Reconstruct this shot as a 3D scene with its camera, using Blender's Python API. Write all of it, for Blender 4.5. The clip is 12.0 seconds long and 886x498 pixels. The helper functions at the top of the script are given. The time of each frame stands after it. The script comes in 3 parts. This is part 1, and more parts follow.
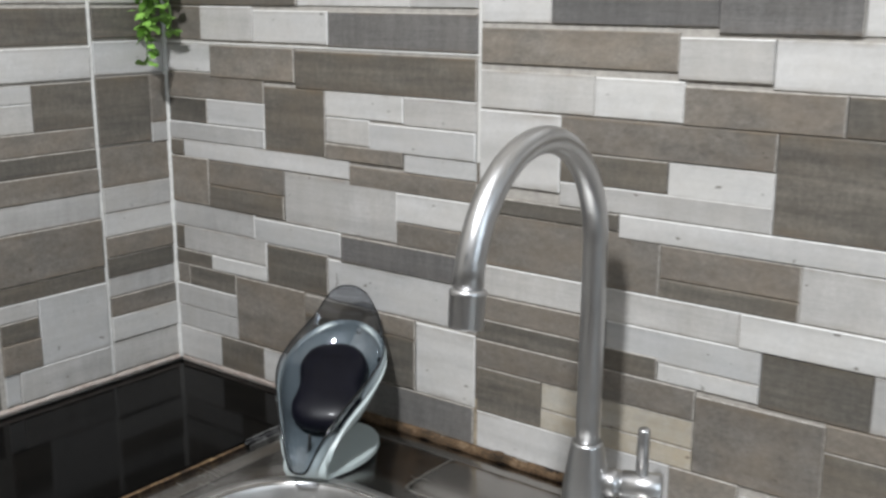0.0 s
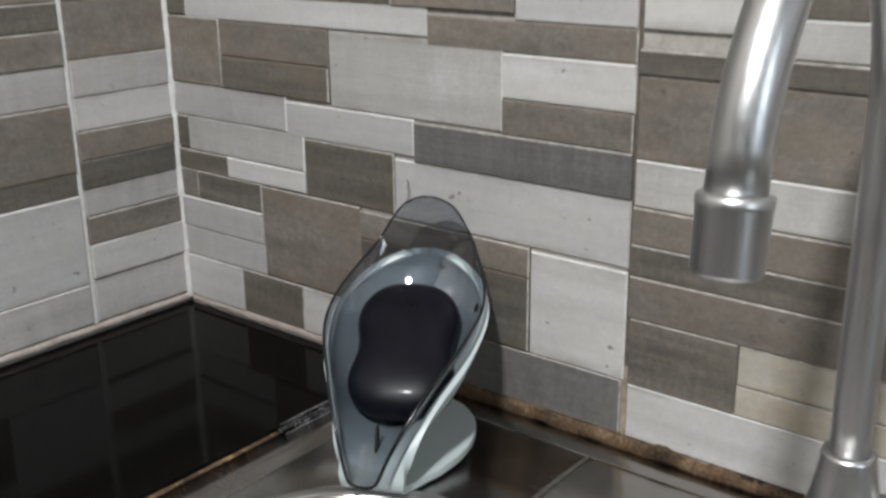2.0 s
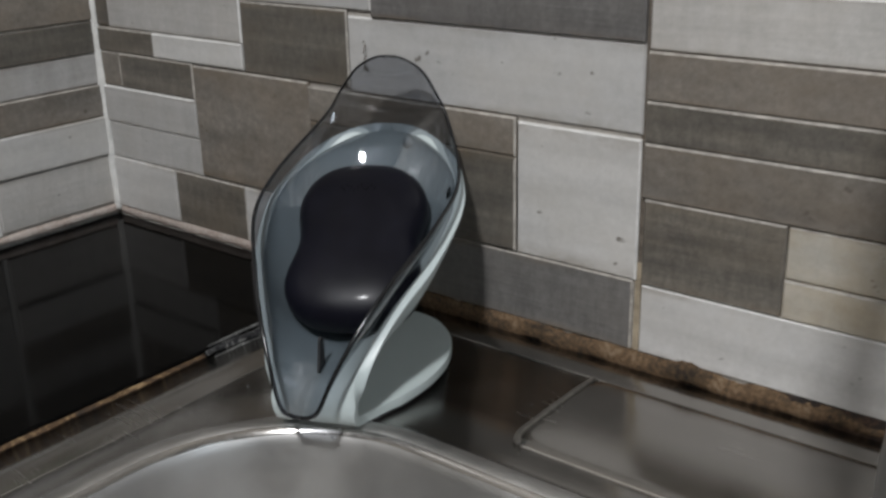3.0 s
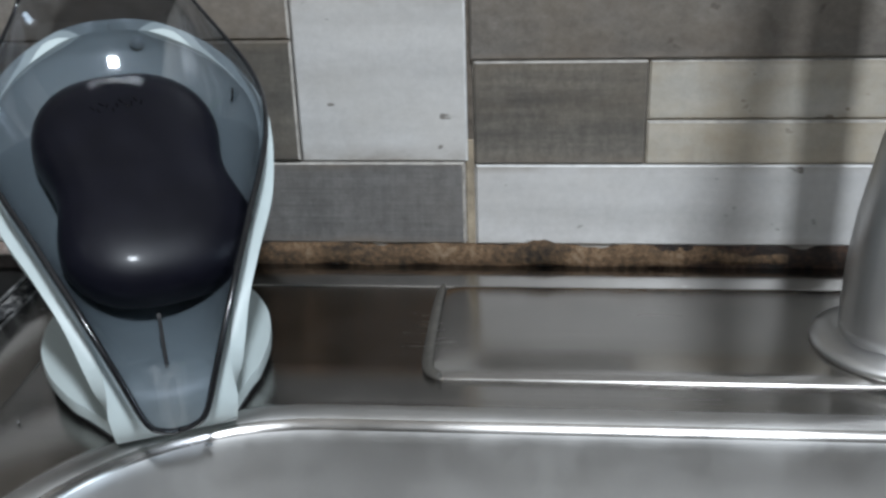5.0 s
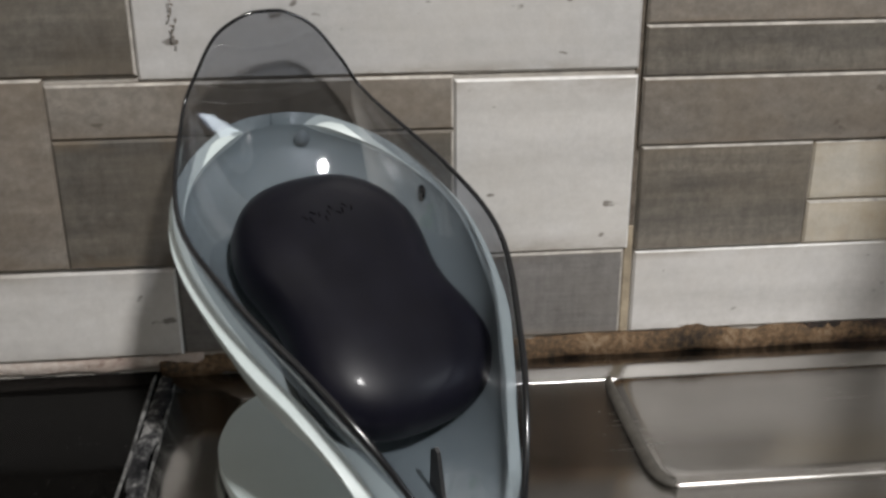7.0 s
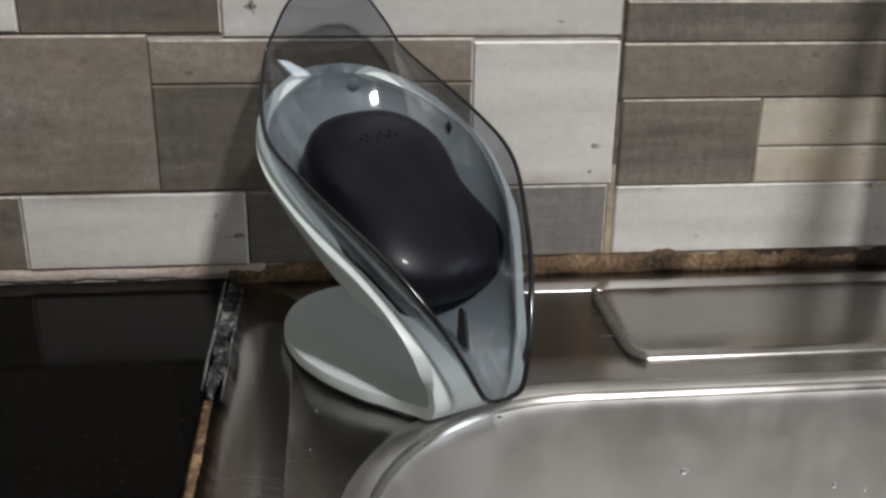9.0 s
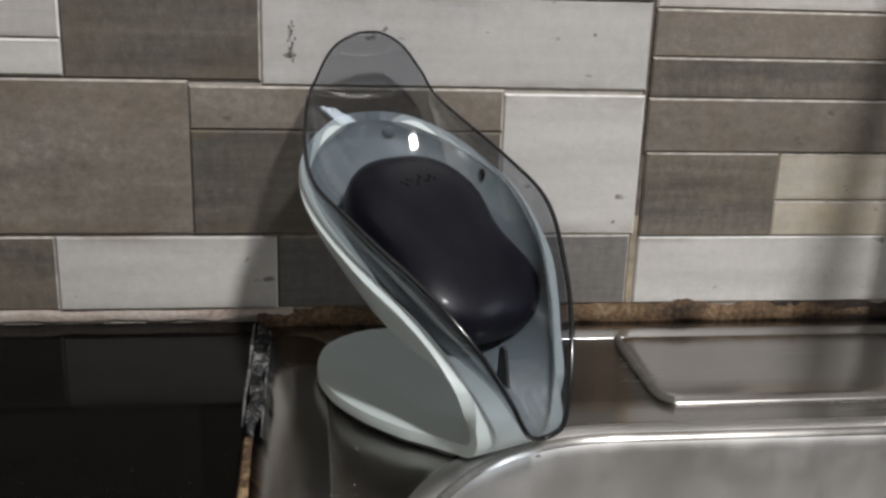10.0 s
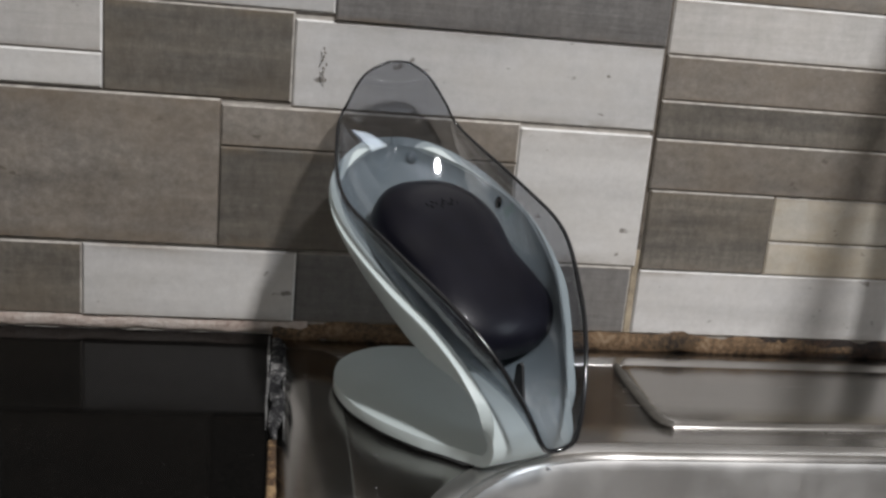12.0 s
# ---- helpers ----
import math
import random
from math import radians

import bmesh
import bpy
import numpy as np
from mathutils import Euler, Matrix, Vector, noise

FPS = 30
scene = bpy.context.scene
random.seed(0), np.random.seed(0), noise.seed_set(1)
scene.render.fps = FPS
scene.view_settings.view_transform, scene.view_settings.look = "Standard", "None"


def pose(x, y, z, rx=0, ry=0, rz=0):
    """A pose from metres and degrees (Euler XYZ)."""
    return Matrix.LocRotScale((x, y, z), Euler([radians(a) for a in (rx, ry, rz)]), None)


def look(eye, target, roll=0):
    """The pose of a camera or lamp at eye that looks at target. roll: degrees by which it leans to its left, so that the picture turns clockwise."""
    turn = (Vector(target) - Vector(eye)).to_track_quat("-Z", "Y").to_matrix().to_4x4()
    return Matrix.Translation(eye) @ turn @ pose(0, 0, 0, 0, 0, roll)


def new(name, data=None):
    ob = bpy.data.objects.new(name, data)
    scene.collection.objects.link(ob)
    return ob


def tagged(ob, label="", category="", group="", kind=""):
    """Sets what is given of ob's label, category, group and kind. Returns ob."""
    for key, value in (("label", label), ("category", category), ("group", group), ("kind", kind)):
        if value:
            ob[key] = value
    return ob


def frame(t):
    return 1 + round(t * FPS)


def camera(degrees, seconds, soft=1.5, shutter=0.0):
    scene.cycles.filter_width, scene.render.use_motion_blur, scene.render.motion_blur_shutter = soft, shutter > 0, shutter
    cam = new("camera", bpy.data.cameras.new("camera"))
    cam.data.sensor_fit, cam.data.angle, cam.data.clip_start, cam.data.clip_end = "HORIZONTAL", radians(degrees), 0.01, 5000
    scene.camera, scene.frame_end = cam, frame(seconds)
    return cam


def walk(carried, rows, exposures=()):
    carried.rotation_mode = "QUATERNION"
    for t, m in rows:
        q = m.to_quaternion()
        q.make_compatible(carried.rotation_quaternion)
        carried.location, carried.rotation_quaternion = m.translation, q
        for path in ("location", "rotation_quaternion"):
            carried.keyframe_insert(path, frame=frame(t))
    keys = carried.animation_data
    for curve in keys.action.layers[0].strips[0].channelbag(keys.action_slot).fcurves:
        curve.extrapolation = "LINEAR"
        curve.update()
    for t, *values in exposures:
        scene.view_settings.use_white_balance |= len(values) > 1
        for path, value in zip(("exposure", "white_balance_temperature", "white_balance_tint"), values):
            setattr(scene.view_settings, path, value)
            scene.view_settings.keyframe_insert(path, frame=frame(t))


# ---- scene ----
cam = camera(45.8, 12.0, 2.7, 0.45)
PATH = [
    (0, (0.921, -0.724, 0.408), (-0.253, 0.826, -0.061), 0.3),
    (0.5, (0.868, -0.688, 0.392), (-0.349, 0.827, -0.081), 0.3),
    (1, (0.806, -0.627, 0.369), (-0.43, 0.869, -0.113), 0.5),
    (1.5, (0.746, -0.564, 0.35), (-0.455, 0.933, -0.213), -0.2),
    (2, (0.684, -0.511, 0.316), (-0.509, 0.97, -0.303), -0.6),
    (2.5, (0.654, -0.453, 0.265), (-0.53, 1.023, -0.383), -1.2),
    (3, (0.624, -0.413, 0.233), (-0.549, 1.053, -0.458), -1.3),
    (5, (0.438, -0.397, 0.185), (0.255, 1.423, -0.624), -1.9),
    (5.5, (0.4, -0.388, 0.177), (0.399, 1.443, -0.626), -1.3),
    (6, (0.356, -0.368, 0.173), (0.434, 1.476, -0.6), -1.3),
    (6.5, (0.33, -0.351, 0.174), (0.528, 1.485, -0.591), -1.4),
    (7, (0.302, -0.368, 0.198), (0.482, 1.479, -0.546), -0.3),
    (7.5, (0.303, -0.406, 0.194), (0.425, 1.435, -0.576), 0.2),
    (9.5, (0.266, -0.471, 0.199), (0.491, 1.401, -0.466), 1.0),
    (10, (0.253, -0.475, 0.191), (0.505, 1.416, -0.411), 2.0),
    (10.5, (0.24, -0.482, 0.193), (0.624, 1.384, -0.415), 2.7),
    (11, (0.231, -0.488, 0.191), (0.567, 1.409, -0.346), 4.2),
    (11.5, (0.225, -0.494, 0.188), (0.546, 1.411, -0.33), 5.3),
    (12, (0.227, -0.495, 0.188), (0.545, 1.408, -0.336), 5.2),
]
EXPOSURES = [(0, -0.03, 6320, 9), (1.5, -0.06, 6350, 9), (2.5, -0.3, 6500, 10), (3.0, -0.47, 6450, 10), (5.0, -0.14, 5900, 7), (5.5, -0.04, 6250, 8), (6.2, -0.02, 6550, 10), (7.0, -0.09, 6750, 11), (9.5, -0.12, 6700, 11), (12.0, -0.12, 6570, 12)]
walk(cam, [(t, look(eye, target, roll)) for t, eye, target, roll in PATH], EXPOSURES)

# ---- world and light ----
world = bpy.data.worlds.new("world")
scene.world = world
world.use_nodes = True
sky = world.node_tree.nodes.new("ShaderNodeTexSky")
sky.sky_type, sky.sun_disc, sky.sun_elevation, sky.sun_rotation = "NISHITA", False, radians(40), radians(60)
world.node_tree.links.new(sky.outputs[0], world.node_tree.nodes["Background"].inputs[0])
world.node_tree.nodes["Background"].inputs[1].default_value = 0.1


def area_lamp(name, eye, target, power, size, size_y, colour):
    data = bpy.data.lights.new(name, "AREA")
    data.shape, data.size, data.size_y, data.energy, data.color = "RECTANGLE", size, size_y, power, colour
    ob = new(name, data)
    ob.matrix_world = look(eye, target)
    return ob


CEILING_LAMP = area_lamp("ceiling_lamp_light", (0.79, -1.12, 1.44), (0.45, -0.25, 0.1), 34.5, 0.12, 0.12, (0.975, 0.985, 1.0))
WINDOW_LIGHT = area_lamp("window_light", (2.37, -0.75, 0.95), (0.6, -0.4, 0.2), 8.5, 0.55, 0.8, (0.82, 0.92, 1.0))


# ---- materials ----
def base_material(name):
    m = bpy.data.materials.new(name)
    m.use_nodes = True
    return m, m.node_tree.nodes, m.node_tree.links, m.node_tree.nodes["Principled BSDF"]


def coords(nodes, links, scale, kind="Object"):
    tc = nodes.new("ShaderNodeTexCoord")
    mp = nodes.new("ShaderNodeMapping")
    mp.inputs["Scale"].default_value = scale
    links.new(tc.outputs[kind], mp.inputs[0])
    return mp.outputs[0]


def noise_node(nodes, links, vec, scale, detail=4, rough=0.6):
    n = nodes.new("ShaderNodeTexNoise")
    n.inputs["Scale"].default_value, n.inputs["Detail"].default_value, n.inputs["Roughness"].default_value = scale, detail, rough
    links.new(vec, n.inputs["Vector"])
    return n.outputs[0]


def ramp(nodes, links, fac, stops):
    r = nodes.new("ShaderNodeValToRGB")
    while len(r.color_ramp.elements) < len(stops):
        r.color_ramp.elements.new(0.5)
    for e, (p, c) in zip(r.color_ramp.elements, stops):
        e.position, e.color = p, (*c, 1) if len(c) == 3 else c
    links.new(fac, r.inputs[0])
    return r.outputs[0]


def mixed(nodes, links, a, b, fac, blend="MIX"):
    m = nodes.new("ShaderNodeMix")
    m.data_type, m.blend_type = "RGBA", blend
    for sock, v in ((m.inputs[6], a), (m.inputs[7], b), (m.inputs[0], fac)):
        if isinstance(v, (int, float)):
            sock.default_value = v
        elif isinstance(v, tuple):
            sock.default_value = (*v, 1)
        else:
            links.new(v, sock)
    return m.outputs[2]


def bump(nodes, links, height, strength, distance, bsdf):
    b = nodes.new("ShaderNodeBump")
    b.inputs["Strength"].default_value, b.inputs["Distance"].default_value = strength, distance
    links.new(height, b.inputs["Height"])
    links.new(b.outputs[0], bsdf.inputs["Normal"])


def tile_material(name, light, dark, warm, rough, grain=(14, 14, 120), chips=0.0, stain=0.0, sandy=1.0, grime=0.6):
    """Printed ceramic: wood-like streaks, sandy mottling, warmer patches, small chips, and a random tone for each piece."""
    m, nodes, links, bsdf = base_material(name)
    info = nodes.new("ShaderNodeObjectInfo")
    tc = nodes.new("ShaderNodeTexCoord")
    comb = nodes.new("ShaderNodeCombineXYZ")
    for k in range(3):
        links.new(info.outputs["Random"], comb.inputs[k])
    off = nodes.new("ShaderNodeVectorMath")
    off.operation, off.inputs[1].default_value = "MULTIPLY_ADD", (9, 7, 5)
    links.new(comb.outputs[0], off.inputs[0])
    links.new(tc.outputs["Object"], off.inputs[2])

    def stretched(scale, detail, roughness):
        mp = nodes.new("ShaderNodeMapping")
        mp.inputs["Scale"].default_value = scale
        links.new(off.outputs[0], mp.inputs[0])
        return noise_node(nodes, links, mp.outputs[0], 1.0, detail, roughness)

    streak = stretched(grain, 6, 0.7)
    cross = stretched((grain[2] * 2.2, grain[2] * 2.2, grain[0] * 7), 4, 0.7)
    sand = noise_node(nodes, links, off.outputs[0], 300, 6, 0.8)
    cloud = stretched((17, 17, 30), 4, 0.6)
    band = stretched((4, 4, 55), 3, 0.5)
    col = ramp(nodes, links, streak, ((0.30, dark), (0.70, light)))
    col = mixed(nodes, links, col, ramp(nodes, links, cross, ((0.3, (0.82,) * 3), (0.7, (1.15,) * 3))), sandy, "MULTIPLY")
    col = mixed(nodes, links, col, ramp(nodes, links, sand, ((0.32, (0.76, 0.75, 0.74)), (0.68, (1.22, 1.22, 1.21)))), sandy, "MULTIPLY")
    col = mixed(nodes, links, col, ramp(nodes, links, band, ((0.35, (0.88, 0.88, 0.88)), (0.65, (1.07, 1.07, 1.07)))), 1.0, "MULTIPLY")
    col = mixed(nodes, links, col, warm, ramp(nodes, links, cloud, ((0.40, (0.0,) * 3), (0.75, (0.5,) * 3))))
    tone = ramp(nodes, links, info.outputs["Random"], ((0.0, (0.88, 0.885, 0.89)), (0.5, (1.0, 0.99, 0.98)), (1.0, (1.10, 1.09, 1.07))))
    col = mixed(nodes, links, col, tone, 1.0, "MULTIPLY")
    if chips:
        pits = stretched((95, 95, 150), 2, 0.5)
        col = mixed(nodes, links, col, (0.09, 0.075, 0.06), ramp(nodes, links, pits, ((0.735 - 0.05 * chips, (0.0,) * 3), (0.77 - 0.05 * chips, (0.75,) * 3))))
    if grime:
        parted = nodes.new("ShaderNodeSeparateXYZ")
        links.new(tc.outputs["Generated"], parted.inputs[0])
        rim = ramp(nodes, links, parted.outputs[2], ((0.0, (1.0,) * 3), (0.12, (0.0,) * 3), (0.88, (0.0,) * 3), (1.0, (1.0,) * 3)))
        patch = ramp(nodes, links, stretched((26, 26, 60), 5, 0.7), ((0.42, (0.0,) * 3), (0.66, (grime,) * 3)))
        col = mixed(nodes, links, col, (0.17, 0.125, 0.08), mixed(nodes, links, rim, patch, 1.0, "MULTIPLY"))
    if stain:
        spots = noise_node(nodes, links, off.outputs[0], 38, 4, 0.65)
        col = mixed(nodes, links, col, (0.36, 0.25, 0.11), ramp(nodes, links, spots, ((0.42, (0, 0, 0)), (0.72, (stain,) * 3))))
    links.new(col, bsdf.inputs["Base Color"])
    links.new(ramp(nodes, links, sand, ((0.3, (rough - 0.07,) * 3), (0.7, (rough + 0.1,) * 3))), bsdf.inputs["Roughness"])
    bump(nodes, links, cross, 0.25, 0.0006, bsdf)
    return m


TILES = {
    "white": tile_material("white_tile", (0.54, 0.535, 0.53), (0.46, 0.455, 0.445), (0.52, 0.50, 0.47), 0.36, (12, 12, 60), 0.35, 0.05, 0.3),
    "pale": tile_material("pale_tile", (0.485, 0.475, 0.465), (0.385, 0.375, 0.36), (0.46, 0.44, 0.41), 0.38, (60, 60, 14), 0.3, 0.04, 0.4),
    "brown": tile_material("brown_tile", (0.228, 0.209, 0.186), (0.143, 0.130, 0.115), (0.215, 0.172, 0.13), 0.42, (30, 30, 60), 0.2, 0.05),
    "dark": tile_material("dark_tile", (0.173, 0.157, 0.134), (0.083, 0.077, 0.069), (0.150, 0.122, 0.090), 0.4, (9, 9, 110), 0.1, 0.0),
    "grey": tile_material("grey_tile", (0.165, 0.160, 0.157), (0.105, 0.102, 0.100), (0.15, 0.14, 0.13), 0.38, (110, 110, 12), 0.0, 0.0),
    "stained": tile_material("stained_tile", (0.50, 0.47, 0.42), (0.41, 0.38, 0.32), (0.44, 0.37, 0.26), 0.4, (14, 14, 70), 0.3, 0.32, 0.4),
}


def simple_material(name, colour, rough, metal=0.0, spread=0.08, scale=60, relief=0.0):
    m, nodes, links, bsdf = base_material(name)
    vec = coords(nodes, links, (1, 1, 1))
    n = noise_node(nodes, links, vec, scale)
    lo = tuple(c * (1 - spread) for c in colour)
    hi = tuple(min(1, c * (1 + spread)) for c in colour)
    links.new(ramp(nodes, links, n, ((0.3, lo), (0.7, hi))), bsdf.inputs["Base Color"])
    bsdf.inputs["Roughness"].default_value, bsdf.inputs["Metallic"].default_value = rough, metal
    if relief:
        bump(nodes, links, n, 0.5, relief, bsdf)
    return m


def steel_material(name, colour, rough, stretch, smear=0.1, relief=0.05):
    """Brushed stainless steel: fine hairlines, cloudy water marks in the gloss."""
    m, nodes, links, bsdf = base_material(name)
    hair = noise_node(nodes, links, coords(nodes, links, stretch), 1.0, 3, 0.6)
    cloud = noise_node(nodes, links, coords(nodes, links, (1, 1, 1)), 22, 5, 0.6)
    col = ramp(nodes, links, cloud, ((0.3, tuple(c * 0.86 for c in colour)), (0.7, colour)))
    links.new(col, bsdf.inputs["Base Color"])
    bsdf.inputs["Metallic"].default_value = 1.0
    r = ramp(nodes, links, cloud, ((0.25, (rough - smear,) * 3), (0.75, (rough + smear,) * 3)))
    h = ramp(nodes, links, hair, ((0.3, (0.85,) * 3), (0.7, (1.15,) * 3)))
    links.new(mixed(nodes, links, r, h, 1.0, "MULTIPLY"), bsdf.inputs["Roughness"])
    if relief:
        bump(nodes, links, hair, relief, 0.0003, bsdf)
    return m


SINK_STEEL = steel_material("sink_steel", (0.43, 0.415, 0.395), 0.22, (8, 500, 8), 0.06, 0.015)
BASIN_STEEL = steel_material("basin_steel", (0.57, 0.56, 0.545), 0.45, (60, 60, 45), 0.07)
TAP_STEEL = steel_material("tap_steel", (0.60, 0.597, 0.595), 0.37, (500, 500, 4), 0.03, 0)
GROUT = simple_material("grout", (0.66, 0.65, 0.62), 0.8, 0, 0.12, 120, 0.0006)
# Paler bevel colours: the first for white and pale tiles, the second for darker ones.
PALE_EDGE = simple_material("pale_tile_edge", (0.66, 0.65, 0.63), 0.5, 0, 0.15, 140)
BUFF_EDGE = simple_material("buff_tile_edge", (0.36, 0.335, 0.30), 0.6, 0, 0.35, 160)
GRIME = simple_material("steel_grime", (0.07, 0.064, 0.055), 0.65, 0, 0.3, 220)
DARK_JOINT = simple_material("dark_joint", (0.12, 0.10, 0.08), 0.9, 0, 0.4, 200, 0.0006)
STAINED_GROUT = simple_material("stained_grout", (0.30, 0.25, 0.18), 0.8, 0, 0.4, 130, 0.0006)
BACKING = simple_material("tile_joint", (0.38, 0.355, 0.32), 0.8, 0, 0.2, 150)
PLASTER = simple_material("plaster", (0.56, 0.53, 0.49), 0.85, 0, 0.05, 8, 0.0008)
WALL_PAINT = simple_material("wall_paint", (0.33, 0.30, 0.265), 0.8, 0, 0.06, 9, 0.0008)
FLOOR = simple_material("floor_tile", (0.17, 0.155, 0.14), 0.5, 0, 0.1, 6)
CABINET = simple_material("cabinet_board", (0.30, 0.22, 0.15), 0.5, 0, 0.15, 14)
SHELL = simple_material("pale_plastic", (0.48, 0.54, 0.535), 0.38, 0, 0.03, 40)
PAD = simple_material("black_rubber", (0.015, 0.015, 0.016), 0.6)
INK = simple_material("dull_black", (0.002, 0.002, 0.002), 0.9)
INK.node_tree.nodes["Principled BSDF"].inputs["Specular IOR Level"].default_value = 0.05
RESIDUE = simple_material("soap_residue", (0.45, 0.44, 0.44), 0.6)
SHELL_SPOT = simple_material("moulding_mark", (0.38, 0.425, 0.43), 0.45)
FROST = simple_material("diffuser", (0.8, 0.8, 0.78), 0.5)


def granite_material():
    m, nodes, links, bsdf = base_material("black_granite")
    vec = coords(nodes, links, (1, 1, 1))
    n = noise_node(nodes, links, vec, 420, 3, 0.7)
    links.new(ramp(nodes, links, n, ((0.35, (0.0022, 0.0021, 0.002)), (0.64, (0.004, 0.0038, 0.0036)), (0.78, (0.016, 0.015, 0.014)))), bsdf.inputs["Base Color"])
    dust = noise_node(nodes, links, vec, 14, 5, 0.6)
    links.new(ramp(nodes, links, dust, ((0.3, (0.05,) * 3), (0.8, (0.14,) * 3))), bsdf.inputs["Roughness"])
    bsdf.inputs["Specular IOR Level"].default_value = 0.045
    return m


def caulk_material(name, stops, scale):
    m, nodes, links, bsdf = base_material(name)
    vec = coords(nodes, links, (1, 1, 1))
    a = noise_node(nodes, links, vec, scale, 6, 0.75)
    b = noise_node(nodes, links, vec, scale * 0.12, 3, 0.6)
    fac = nodes.new("ShaderNodeMath")
    fac.operation = "MULTIPLY_ADD"
    fac.inputs[1].default_value = 0.55
    links.new(a, fac.inputs[0])
    half = nodes.new("ShaderNodeMath")
    half.operation = "MULTIPLY"
    half.inputs[1].default_value = 0.45
    links.new(b, half.inputs[0])
    links.new(half.outputs[0], fac.inputs[2])
    links.new(ramp(nodes, links, fac.outputs[0], stops), bsdf.inputs["Base Color"])
    bsdf.inputs["Roughness"].default_value = 0.75
    bump(nodes, links, a, 0.9, 0.0012, bsdf)
    return m


GRANITE = granite_material()
RUST_CAULK = caulk_material("rusty_caulk", ((0.34, (0.012, 0.009, 0.007)), (0.44, (0.06, 0.038, 0.02)), (0.53, (0.15, 0.09, 0.045)), (0.70, (0.32, 0.24, 0.16))), 420)
MOULD_CAULK = caulk_material("mouldy_caulk", ((0.38, (0.005, 0.004, 0.003)), (0.49, (0.020, 0.012, 0.008)), (0.58, (0.07, 0.036, 0.020)), (0.74, (0.2, 0.15, 0.10))), 420)
PALE_CAULK = caulk_material("pale_caulk", ((0.32, (0.20, 0.13, 0.10)), (0.42, (0.45, 0.36, 0.31)), (0.6, (0.60, 0.54, 0.49))), 420)
SEAM_CAULK = caulk_material("seam_caulk", ((0.40, (0.006, 0.006, 0.007)), (0.49, (0.022, 0.022, 0.024)), (0.54, (0.09, 0.09, 0.09)), (0.62, (0.34, 0.335, 0.325))), 330)
SEAM_CAULK.node_tree.nodes["Principled BSDF"].inputs["Specular IOR Level"].default_value = 0.15
SEAM_EDGE = caulk_material("seam_edge", ((0.42, (0.03, 0.03, 0.03)), (0.52, (0.16, 0.16, 0.155)), (0.62, (0.42, 0.42, 0.41))), 420)
SEAM_RUST = caulk_material("seam_rust", ((0.38, (0.02, 0.015, 0.012)), (0.5, (0.10, 0.055, 0.025)), (0.6, (0.34, 0.23, 0.12))), 300)


def smoke_material():
    """Thin smoked clear plastic: tinted see-through with a Fresnel gloss."""
    m = bpy.data.materials.new("smoked_plastic")
    m.use_nodes = True
    nodes, links = m.node_tree.nodes, m.node_tree.links
    nodes.remove(nodes["Principled BSDF"])
    clear = nodes.new("ShaderNodeBsdfTransparent")
    clear.inputs[0].default_value = (0.70, 0.715, 0.74, 1)
    gloss = nodes.new("ShaderNodeBsdfGlossy")
    gloss.inputs["Roughness"].default_value = 0.035
    facing = nodes.new("ShaderNodeLayerWeight")
    facing.inputs["Blend"].default_value = 0.5
    power = nodes.new("ShaderNodeMath")
    power.operation, power.inputs[1].default_value = "POWER", 4.0
    links.new(facing.outputs["Facing"], power.inputs[0])
    fres = nodes.new("ShaderNodeMath")
    fres.operation, fres.inputs[1].default_value, fres.inputs[2].default_value = "MULTIPLY_ADD", 0.5, 0.085
    links.new(power.outputs[0], fres.inputs[0])
    mix = nodes.new("ShaderNodeMixShader")
    links.new(fres.outputs[0], mix.inputs[0])
    links.new(clear.outputs[0], mix.inputs[1])
    links.new(gloss.outputs[0], mix.inputs[2])
    links.new(mix.outputs[0], nodes["Material Output"].inputs[0])
    return m


SMOKE = smoke_material()
SMOKE_EDGE = simple_material("smoked_edge", (0.007, 0.0075, 0.009), 0.15)


def soap_material():
    m, nodes, links, bsdf = base_material("charcoal_soap")
    n = noise_node(nodes, links, coords(nodes, links, (1, 1, 1)), 45, 4)
    links.new(ramp(nodes, links, n, ((0.3, (0.0024, 0.0025, 0.0050)), (0.7, (0.0050, 0.0050, 0.0095)))), bsdf.inputs["Base Color"])
    links.new(ramp(nodes, links, n, ((0.3, (0.33,) * 3), (0.7, (0.42,) * 3))), bsdf.inputs["Roughness"])
    bsdf.inputs["Specular IOR Level"].default_value = 0.15
    bsdf.inputs["Coat Weight"].default_value, bsdf.inputs["Coat Roughness"].default_value = 0.06, 0.12
    bump(nodes, links, noise_node(nodes, links, coords(nodes, links, (1, 1, 1)), 60, 2), 0.10, 0.0005, bsdf)
    return m


SOAP = soap_material()
LEAF = simple_material("leaf", (0.20, 0.38, 0.07), 0.5, 0, 0.35, 200)
STEM = simple_material("stem", (0.09, 0.18, 0.03), 0.6)


# ---- building helpers ----
def mesh_of(name, bm, material, smooth=True):
    me = bpy.data.meshes.new(name)
    bm.normal_update()
    bm.to_mesh(me)
    bm.free()
    me.materials.append(material)
    if smooth:
        me.polygons.foreach_set("use_smooth", [True] * len(me.polygons))
    return me


def part(name, bm, material, parent=None, label="", smooth=True):
    ob = new(name, mesh_of(name, bm, material, smooth))
    ob.parent = parent
    return tagged(ob, label)


